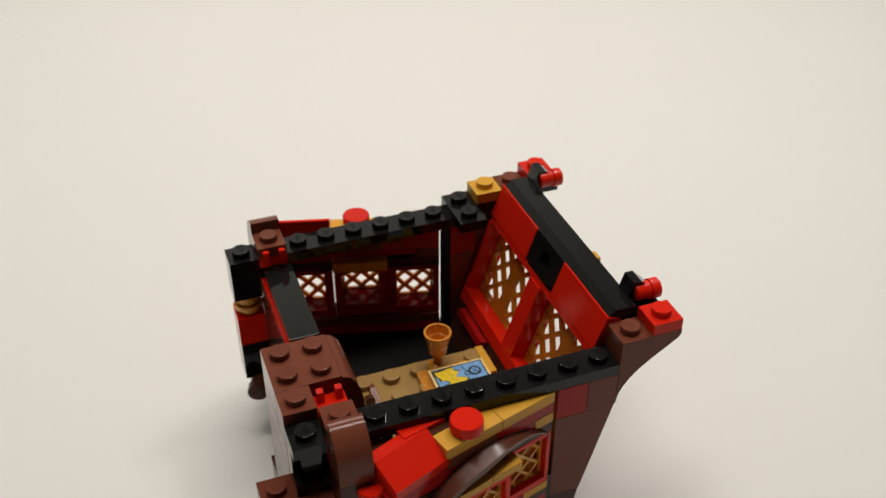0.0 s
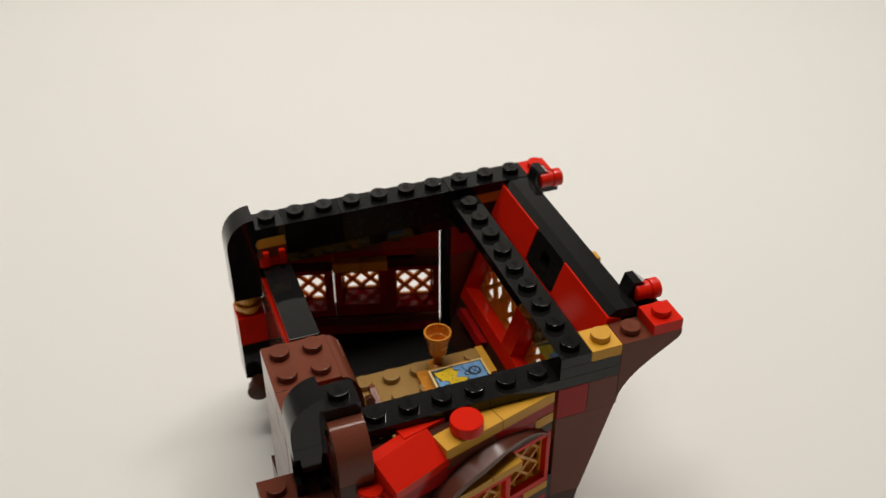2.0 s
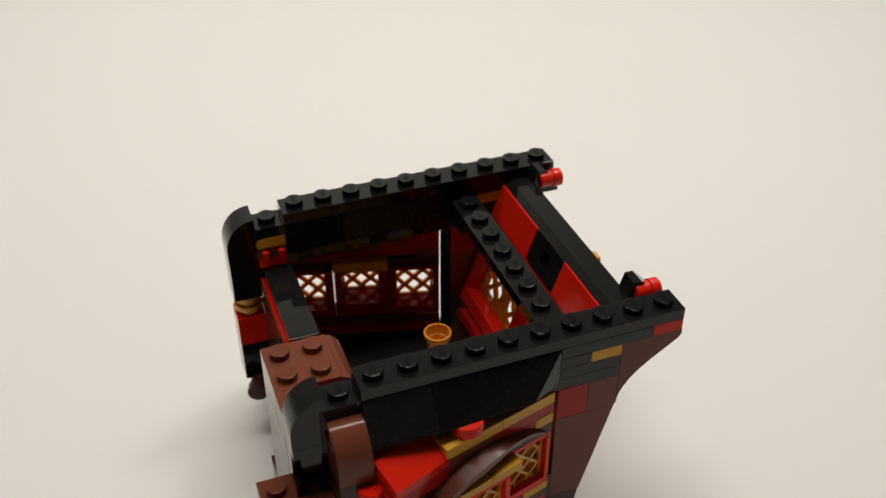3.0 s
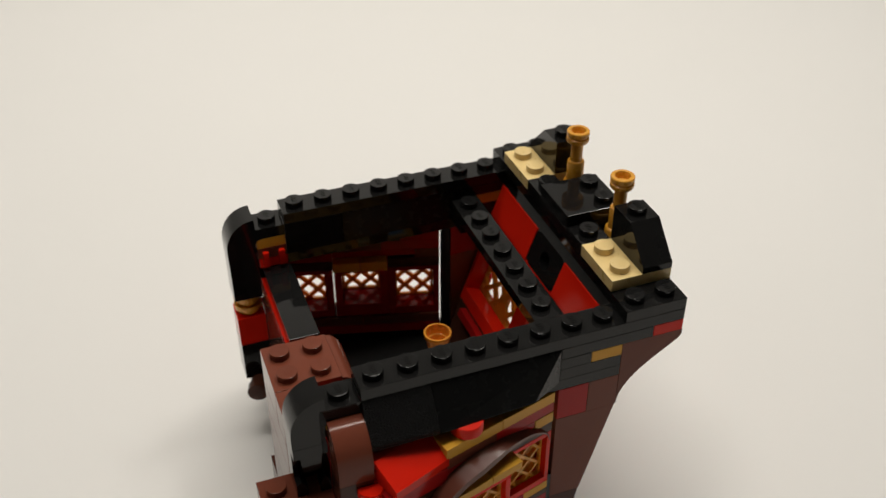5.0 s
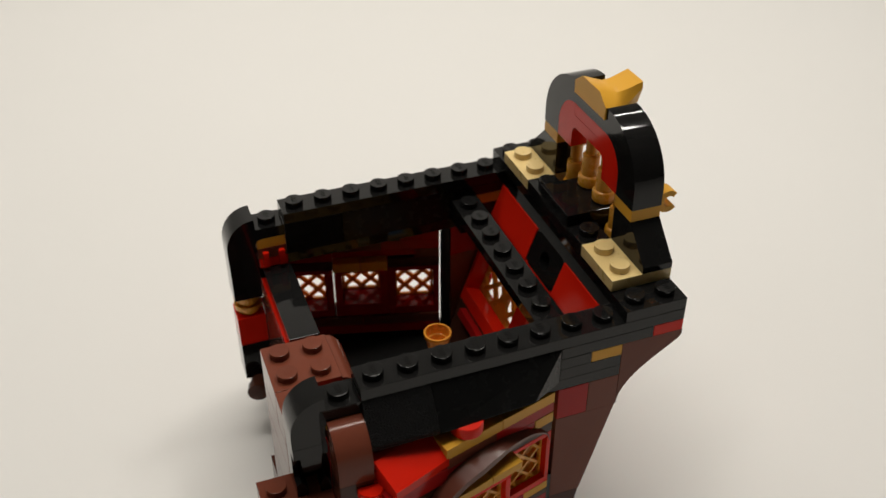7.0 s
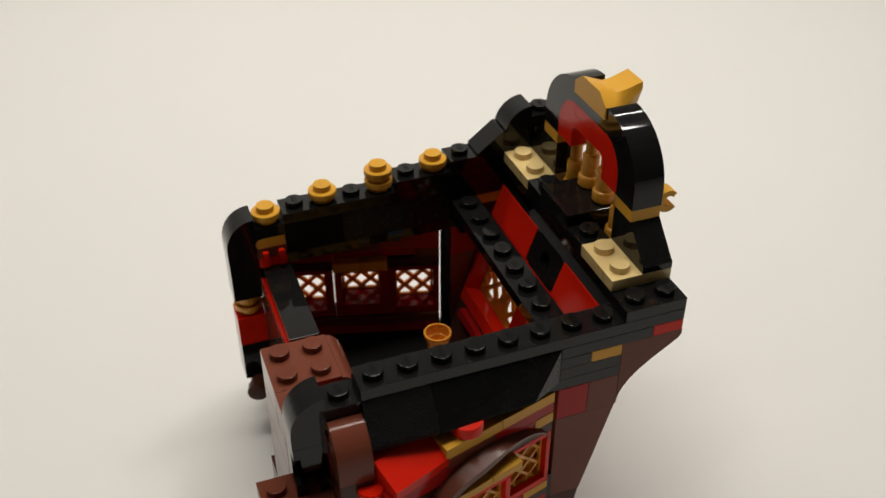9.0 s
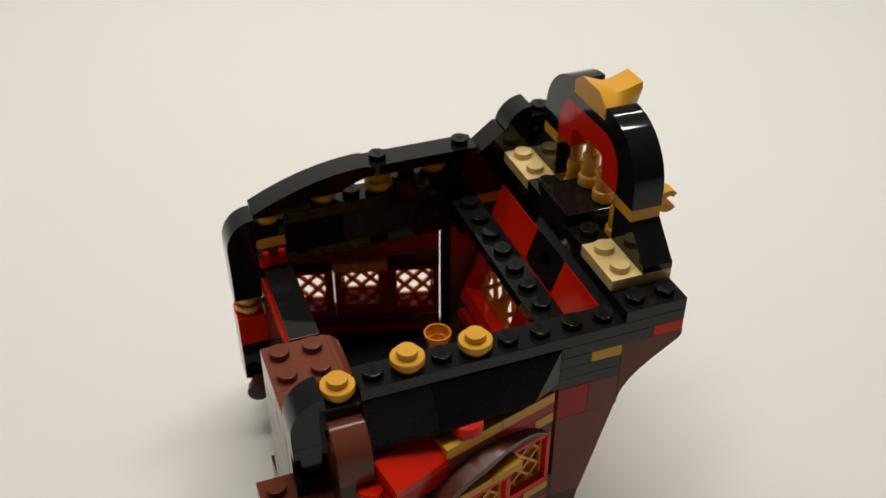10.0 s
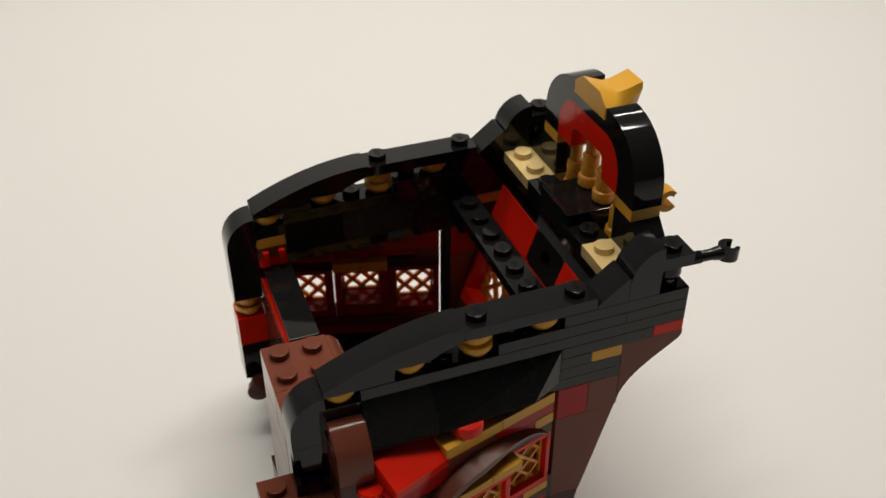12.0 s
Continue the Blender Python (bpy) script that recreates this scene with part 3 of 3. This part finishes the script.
# ---- loose things inside the cabin ----
def chart():
    ob = new("chart_tile", mesh_of(box_bm(-0.0079, 0.0079, -0.0079, 0.0079, 0, 0.0018), "chart_tile", TAN))
    ob.location = Q(5.14, 3.5, -11.45)
    tagged(ob, "printed sea chart tile, blue sea and yellow land", "map tile")
    z = 0.00181

    def patch(name, pts, mat, zz, h=0.00004):
        p = part(name, prism_bm([(a * 0.001, b * 0.001) for a, b in pts], zz, zz + h, "P", 0), mat, ob)
        return p

    dice = random.Random(7)

    def ragged(pts, amp):
        out = []
        for (x0, y0), (x1, y1) in zip(pts, pts[1:] + pts[:1]):
            for k in range(4):
                f = k / 4
                q = amp if k else amp * 0.4
                out.append((x0 + (x1 - x0) * f + dice.uniform(-q, q), y0 + (y1 - y0) * f + dice.uniform(-q, q)))
        return out

    patch("border", [(-7.3, -7.3), (7.3, -7.3), (7.3, 7.3), (-7.3, 7.3)], INK, z)
    patch("sea", [(-6.9, -6.9), (6.9, -6.9), (6.6, -2), (7.0, 2.0), (6.9, 6.9), (-6.9, 6.9)], MAP_BLUE, z + 0.00004)
    shore = ragged([(-6.6, 6.3), (-0.9, 6.7), (-1.4, 5.4), (0.4, 4.8), (-1.5, 3.1), (1.4, 1.6), (0.4, -0.3), (2.2, -1.9), (-0.4, -3.4), (-2.3, -1.2), (-4.8, -1.5), (-3.6, 1.4), (-5.8, 2.8)], 0.32)
    mx, my = sum(a for a, _ in shore) / len(shore), sum(c for _, c in shore) / len(shore)
    patch("coast", [(mx + (a - mx) * 1.13, my + (c - my) * 1.13) for a, c in shore], INK, z + 0.00008)
    patch("land", shore, MAP_YELLOW, z + 0.00012)
    isle = ragged([(3.2, -4.6), (5.0, -3.8), (5.4, -5.4), (3.6, -6.0)], 0.25)
    patch("coast", [(4.3 + (a - 4.3) * 1.3, -5 + (c + 5) * 1.3) for a, c in isle], INK, z + 0.00008)
    patch("land", isle, MAP_YELLOW, z + 0.00012)
    for x, y in ((-4.8, 4.9), (-4.0, 3.9), (-3.1, 4.4), (-2.4, 3.6), (-2.7, 2.4), (-1.9, 1.5), (-1.2, 0.6), (-0.9, -0.6), (-0.4, -1.6), (-3.0, 0.4)):
        patch("dot", [(x - 0.14, y - 0.14), (x + 0.14, y - 0.14), (x + 0.14, y + 0.14), (x - 0.14, y + 0.14)], INK, z + 0.00016)
    for x, y, r in ((4.2, 3.6, 1.8), (-5.0, -0.4, 1.3), (1.9, 3.2, 0.8)):
        ring = [(x + r * math.cos(k * math.tau / 16), y + r * math.sin(k * math.tau / 16)) for k in range(16)]
        patch("ring", ring, INK, z + 0.00009)
        patch("disc", [(x + (a - x) * 0.68, y + (b - y) * 0.68) for a, b in ring], MAP_BLUE, z + 0.00013)
    for x0, y0, x1, y1 in ((1.2, 6.2, 2.8, 2.4), (4.0, 0.4, 5.8, -1.0), (3.2, 5.2, 5.2, 2.0), (3.1, 2.2, 5.3, 5.0), (2.6, -3.6, 5.4, -5.6)):
        d = Vector((x1 - x0, y1 - y0)).normalized() * 0.13
        patch("line", [(x0 - d.y, y0 + d.x), (x0 + d.y, y0 - d.x), (x1 + d.y, y1 - d.x), (x1 - d.y, y1 + d.x)], INK, z + 0.00016)


chart()

goblet = new("goblet", mesh_of(lathe_bm([(0.0025, 0), (0.0027, 0.0004), (0.0013, 0.0012), (0.0012, 0.0044), (0.0016, 0.0048), (0.0025, 0.0051), (0.0034, 0.0106), (0.0038, 0.0110), (0.0039, 0.0118), (0.0038, 0.0121), (0.0033, 0.0121), (0.0031, 0.0100), (0.0029, 0.0092), (0.0026, 0.0090), (0.0021, 0.0066), (0.0004, 0.0065)], 36), "goblet", ORANGE, True))
goblet.location = Q(4.74, 5.1, -11.98)
tagged(goblet, "orange gold plastic goblet beside the sea chart", "goblet")

lever = new("lever", mesh_of(prism_bm([(0, 0), (0, 0.0036), (-0.0014, 0.0040), (-0.0078, 0.0026), (-0.0078, 0.0)], -0.0008, 0.0008, "u", 0.0002), "lever", BROWN))
lever.matrix_basis = Matrix.Translation(Q(2.13, 4.5, -12))
tagged(lever, "small brown plastic lever on the tan floor", "lever")
knob = part("knob", lathe_bm([(0.0010, -0.0016), (0.0013, -0.0014), (0.0013, 0.0012), (0.0011, 0.0014), (0.0004, 0.0014)], 20), DARK_BROWN, lever, "glossy dark brown knob", smooth=True)
knob.matrix_basis = pose(-0.0019, -0.0050, 0.0030, 60, 0, 0)

# ---- bricks that join the model one after another ----
ARRIVALS = []


def joins(t, ob, label, category="brick"):
    tagged(ob, label, category, group="bricks added to the model")
    ARRIVALS.append((t, ob))
    return ob


def roof_slope(w):
    s = -1 if w == 0 else 1
    pts = [(0.5 * -s, 0), (0.5 * -s, 3), (0.5 * s, 3), (1.27 * s, 0.35), (1.27 * s, 0)]
    ob = shape("slope", pts, GRAIN, (1.5, w, -3), -0.99, 0.99, "u")
    for a in (-0.5, 0.5):
        stud(ob, a * STUD, 0, 3 * PLATE, BLACK)
    return ob


def wedge(w):
    s = -1 if w == 0 else 1
    pts = [(a, w + s * b, p) for a, b, p in (
        (2.51, -0.49, -3), (2.51, -0.49, 0), (6.49, -0.49, -3), (6.49, -0.49, 0), (2.51, 0.5, 0), (6.49, 0.5, -0.05), (5.75, 0.5, 0),
        (2.51, 1.28, -3), (2.51, 1.20, -3.2), (5.45, 1.08, -3), (5.5, 0.5, -3.2), (6.49, 0.5, -3.2))]
    ob = hull_shape("wedge", pts, SATIN, (4.5, w, -3), None, 0.00012)
    for a in range(4):
        stud(ob, (a - 1.5) * STUD, 0, 3 * PLATE, BLACK)
    return ob


def two_stud_plate(w):
    return brick("plate", (4, 7, w, w), 3, 4, BLACK, None, [(4, w), (7, w)])


def bow_curve(w):
    n = 16
    top = [(-0.5 + 4 * k / n, 1.5 + 2.6 * (1 - (1 - k / n) ** 1.9)) for k in range(n + 1)]
    skirt = [(-0.5, 1.05), (1.47, 1.05), (1.49, 2.02), (2.5, 2.05), (2.9, 2.6), (3.5, 3.1)]
    return shape("curved_slope", [(a, b - 1) for a, b in skirt + top[::-1]], BLACK, (0, w, 1), -0.49, 0.49, "w", None, limit=40, smooth=True)


def cheese(w):
    return shape("cheese_slope", [(-0.49, 0), (0.49, 0), (0.49, 2.0), (0.42, 2.0), (-0.49, 0.22)], BLACK, (8, w, 3), -0.49, 0.49, "w")


def holder(w):
    ob = new("arm_holder", mesh_of(lathe_bm([(0.0025, 0), (0.0027, 0.0022), (0.0023, 0.0024), (0.0023, 0.0029), (0.0031, 0.0031), (0.0030, 0.0088), (0.0028, 0.0091), (0.0019, 0.0091), (0.0018, 0.0089), (0.0018, 0.0055), (0.0002, 0.0054)], 32), "arm_holder", BLACK, True))
    ob.location = Q(10, w, 3)
    rings = [(0.0013, 0), (0.0014, 0.0008)]
    for k in range(6):
        z = 0.0010 + k * 0.0008
        rings += [(0.00135, z), (0.0016, z + 0.0002), (0.0016, z + 0.0005), (0.00135, z + 0.0007)]
    rings += [(0.0014, 0.0062), (0.0014, 0.0086), (0.0016, 0.0092), (0.0018, 0.0112), (0.0005, 0.0114)]
    turn = pose(0, 0, 0, 0, 92, 0)
    arm = part("arm", lathe_bm(rings, 20), BLACK, ob, smooth=True)
    arm.matrix_basis = Matrix.Translation((0.0028, 0, 0.0050)) @ turn
    n, claw = 18, []
    for k in range(n + 1):
        a = radians(38 + 284 * k / n)
        claw.append((0.0026 * math.cos(a), 0.0026 * math.sin(a)))
    inner = [(x * 0.56 + 0.0002, y * 0.56) for x, y in claw[::-1]]
    c = part("claw", prism_bm(claw + inner, -0.0017, 0.0017, "P", 0.00015, 40), BLACK, ob, smooth=True)
    c.matrix_basis = Matrix.Translation((0.0160, 0, 0.0046)) @ pose(0, 0, 0, 0, 1, 0)
    return ob


def telescope(w, P0):
    ob = new("telescope", mesh_of(lathe_bm([(0.0026, 0), (0.0030, 0.0004), (0.0030, 0.0028), (0.0028, 0.0031), (0.0023, 0.0033), (0.0023, 0.0088), (0.0021, 0.0092), (0.0016, 0.0094), (0.0016, 0.0146),
                                            (0.0028, 0.0150), (0.0030, 0.0154), (0.0030, 0.0162), (0.0026, 0.0165), (0.0026, 0.0170), (0.0030, 0.0172), (0.0030, 0.0180), (0.0028, 0.0182), (0.0020, 0.0182), (0.0018, 0.0178), (0.0016, 0.0165)], 32), "telescope", PEARL, True))
    ob.location = Q(10, w, P0)
    return ob


def clip_plate(w):
    ob = brick("clip_plate", (10, 10, w, w), 6, 7, GOLD, None)
    n, pts = 12, []
    for k in range(n + 1):
        a = radians(42 + 276 * k / n)
        pts.append((0.0030 * math.cos(a), 0.0030 * math.sin(a)))
    ring = pts + [(x * 0.5 + 0.0003, z * 0.5) for x, z in pts[::-1]]
    c = part("clip", prism_bm(ring, -0.0018, 0.0018, "w", 0.0001, 40), GOLD, ob, smooth=True)
    c.location = (0.0072, 0, 0.0021)
    return ob


def end_slope(w):
    s = -1 if w < 5 else 1
    pts = [(-0.49 * s, 0), (-0.49 * s, 3), (0.49 * s, 3), (1.49 * s, 0.5), (1.49 * s, 0)]
    ob = shape("slope", pts, BLACK, (10, w, 3), -0.49, 0.49, "u")
    stud(ob, 0, 0, 3 * PLATE, BLACK)
    return ob


def crest():
    """A saddle-shaped crest: a broad six-sided front that dips and rises again to a narrow back edge."""
    # along u: half width and height of foot, shoulder and top
    keys = [(-0.55, 0.99, 1.0, 1.02, 0.56, 1.86), (-0.25, 0.99, 0.96, 0.85, 0.50, 1.62), (0.05, 0.98, 0.86, 0.60, 0.44, 1.38),
            (0.30, 0.80, 0.72, 0.62, 0.44, 1.42), (0.60, 0.55, 0.60, 0.85, 0.46, 1.62), (0.95, 0.30, 0.50, 1.40, 0.47, 1.93)]
    bm, rows = bmesh.new(), []
    for u, a, b, pb, c, pc in keys:
        prof = [(-a, 0), (-b, pb), (-c, pc), (0, pc), (c, pc), (b, pb), (a, 0)]
        rows.append([bm.verts.new((u * STUD, y * STUD, p * PLATE)) for y, p in prof])
    for r0, r1 in zip(rows, rows[1:]):
        for k in range(7):
            bm.faces.new((r0[k], r0[(k + 1) % 7], r1[(k + 1) % 7], r1[k]))
    bm.faces.new(rows[0])
    bm.faces.new(rows[-1][::-1])
    soften(bm, 0.0003, 25)
    ob = new("crest", mesh_of(bm, "crest", GOLD, True))
    ob.location = Q(10, 4.5, 12.02)
    return ob


PL = "black plastic {} on top of the cabin side"
joins(0.1, corner_plate(0), "black plastic corner plate on the cabin side row", "plate")
joins(0.3, brick("plate", (8, 8, 0, 0), -2, -1, GOLD), "warm gold one by one plastic plate beside the transom", "plate")
joins(0.5, brick("plate", (7, 7, 0, 9), -2, -1, BLACK), "long black plastic plate laid across the cabin", "plate")
joins(0.7, brick("plate", (7, 9, 9, 9), -1, 0, BLACK), "short black plastic plate over the stern quarter", "plate")
joins(0.9, wedge(9), "glossy black plastic wedge brick on the cabin side", "brick")
joins(1.1, roof_slope(9), "black slope brick with grained face on the cabin side", "brick")
joins(1.3, brick("plate", (0, 0, 9, 9), -2, -1, GOLD), "warm gold one by one plastic plate at the bow corner", "plate")
joins(1.5, half_arch("half_arch", BLACK, (-1, 9), "u+", -3), "glossy black curved half arch at the bow corner", "brick")
joins(1.7, brick("plate", (0, 0, 0, 0), -2, -1, GOLD), "warm gold one by one plastic plate at the bow corner", "plate")
joins(1.9, half_arch("half_arch", BLACK, (-1, 0), "u+", -3), "glossy black curved half arch at the bow corner", "brick")
joins(2.1, roof_slope(0), "black slope brick with grained face on the cabin side", "brick")
joins(2.3, wedge(0), "glossy black plastic wedge brick on the cabin side", "brick")
joins(2.5, brick("plate", (7, 9, 0, 0), -1, 0, BLACK), "short black plastic plate over the stern quarter", "plate")
joins(2.7, brick("plate", (1, 10, 0, 0), 0, 1, BLACK), "long black plastic plate along the cabin side", "plate")
joins(2.9, brick("plate", (1, 10, 9, 9), 0, 1, BLACK), "long black plastic plate along the cabin side", "plate")
joins(3.1, brick("plate", (9, 10, 0, 9), 1, 2, BLACK), "two studs wide black plastic plate across the stern", "plate")
joins(3.3, brick("plate", (9, 10, 7, 8), 2, 3, TAN), "tan square plastic plate on the stern deck", "plate")
joins(3.5, brick("plate", (9, 10, 1, 2), 2, 3, TAN), "tan square plastic plate on the stern deck", "plate")
joins(3.7, brick("plate", (9, 9, 3, 6), 2, 3, BLACK), "black plastic plate between the tan plates", "plate")
joins(3.9, brick("plate", (10, 10, 4, 5), 2, 3, BLACK), "small black plastic plate at the stern edge", "plate")
joins(4.1, brick("plate", (9, 10, 4, 5), 3, 4, BLACK, None, [(10, 4), (10, 5)]), "half-smooth black square plate on the stern deck", "plate")
joins(4.3, telescope(6, 2), "pearl gold plastic telescope standing on the stern deck", "telescope")
joins(4.5, telescope(3, 2), "pearl gold plastic telescope standing on the stern deck", "telescope")
joins(4.7, end_slope(2), "black slope brick standing on a tan plate", "brick")
joins(4.9, end_slope(7), "black slope brick standing on a tan plate", "brick")
joins(5.1, clip_plate(7), "gold plate with an open clip on a black slope", "plate")
joins(5.3, telescope(5, 4), "pearl gold plastic telescope on the raised black plate", "telescope")
joins(5.5, telescope(4, 4), "pearl gold plastic telescope on the raised black plate", "telescope")
joins(5.7, clip_plate(2), "gold plate with an open clip on a black slope", "plate")
joins(5.9, half_arch("half_arch", RED, (10, 3), "w+", 7), "bright red curved half arch over the telescopes", "brick")
joins(6.1, half_arch("half_arch", RED, (10, 6), "w-", 7), "bright red curved half arch over the telescopes", "brick")
joins(6.3, brick("plate", (10, 10, 4, 5), 10, 11, RED), "bright red plate that ties the two red half arches", "plate")
joins(6.5, half_arch("half_arch", BLACK, (10, 7), "w-", 7, None, 3, 6, 1.3), "tall glossy black half arch round the red arch", "brick")
joins(6.7, half_arch("half_arch", BLACK, (10, 2), "w+", 7, None, 3, 6, 1.3), "tall glossy black half arch round the red arch", "brick")
joins(6.9, crest(), "faceted gold crest on top of the black arch", "ornament")
joins(7.1, brick("plate", (5, 8, 9, 9), 1, 2, BLACK), PL.format("plate"), "plate")
joins(7.3, brick("plate", (7, 10, 9, 9), 2, 3, BLACK), PL.format("plate near the stern"), "plate")
GR = "warm gold round plastic plate used as a baluster"
joins(7.5, round_plate("round_plate", 0, 9, 0, GOLD), GR, "round plate")
joins(7.7, round_plate("round_plate", 2, 9, 1, GOLD), GR, "round plate")
joins(7.9, round_plate("round_plate", 4, 9, 1, GOLD), GR, "round plate")
joins(8.1, round_plate("round_plate", 6, 9, 2, GOLD), GR, "round plate")
joins(8.3, round_plate("round_plate", 4, 9, 2, GOLD), GR, "round plate")
joins(8.5, holder(9), "black holder with a jointed arm and claw", "holder")
joins(8.7, half_arch("half_arch", BLACK, (9, 9), "u+", 3, inside=(0.49, 0.06, 1.7)), "glossy black curved half arch at the stern end", "brick")
joins(8.9, cheese(9), "small black slope leading up to the arch", "brick")
joins(9.1, two_stud_plate(9), "smooth black handrail plate with two studs", "plate")
joins(9.3, bow_curve(9), "long curved black handrail piece", "brick")
joins(9.5, round_plate("round_plate", 0, 0, 0, GOLD), GR, "round plate")
joins(9.7, round_plate("round_plate", 2, 0, 1, GOLD), GR, "round plate")
joins(9.9, round_plate("round_plate", 4, 0, 1, GOLD), GR, "round plate")
joins(10.1, brick("plate", (5, 8, 0, 0), 1, 2, BLACK), PL.format("plate"), "plate")
joins(10.3, brick("plate", (7, 10, 0, 0), 2, 3, BLACK), PL.format("plate near the stern"), "plate")
joins(10.5, round_plate("round_plate", 6, 0, 2, GOLD), GR, "round plate")
joins(10.7, round_plate("round_plate", 4, 0, 2, GOLD), GR, "round plate")
joins(10.9, bow_curve(0), "long curved black handrail piece", "brick")
joins(11.1, two_stud_plate(0), "smooth black handrail plate with two studs", "plate")
joins(11.3, cheese(0), "small black slope leading up to the arch", "brick")
joins(11.5, holder(0), "black holder with a jointed arm and claw", "holder")
joins(11.7, half_arch("half_arch", BLACK, (9, 0), "u+", 3, inside=(0.49, 0.06, 1.7)), "glossy black curved half arch at the stern end", "brick")


def motions():
    """Each brick waits on the sheet behind the camera and is set into its place at its time."""
    for k, (t, ob) in enumerate(ARRIVALS):
        home = ob.matrix_basis.copy()
        waiting = home.copy()
        low = min((home.to_3x3() @ v.co).z for v in ob.data.vertices)
        waiting.translation = Vector((-0.22 + 0.055 * (k % 9), -0.36 - 0.055 * (k // 9) - 0.03 * (k == 2), 0.0002 - low))
        walk(ob, [(0.0, waiting), (t - 2 / 30 if t > 0.15 else t - 1.1 / 30, waiting), (t - 1 / 30 if t > 0.15 else t, home), (12.0, home)])


motions()
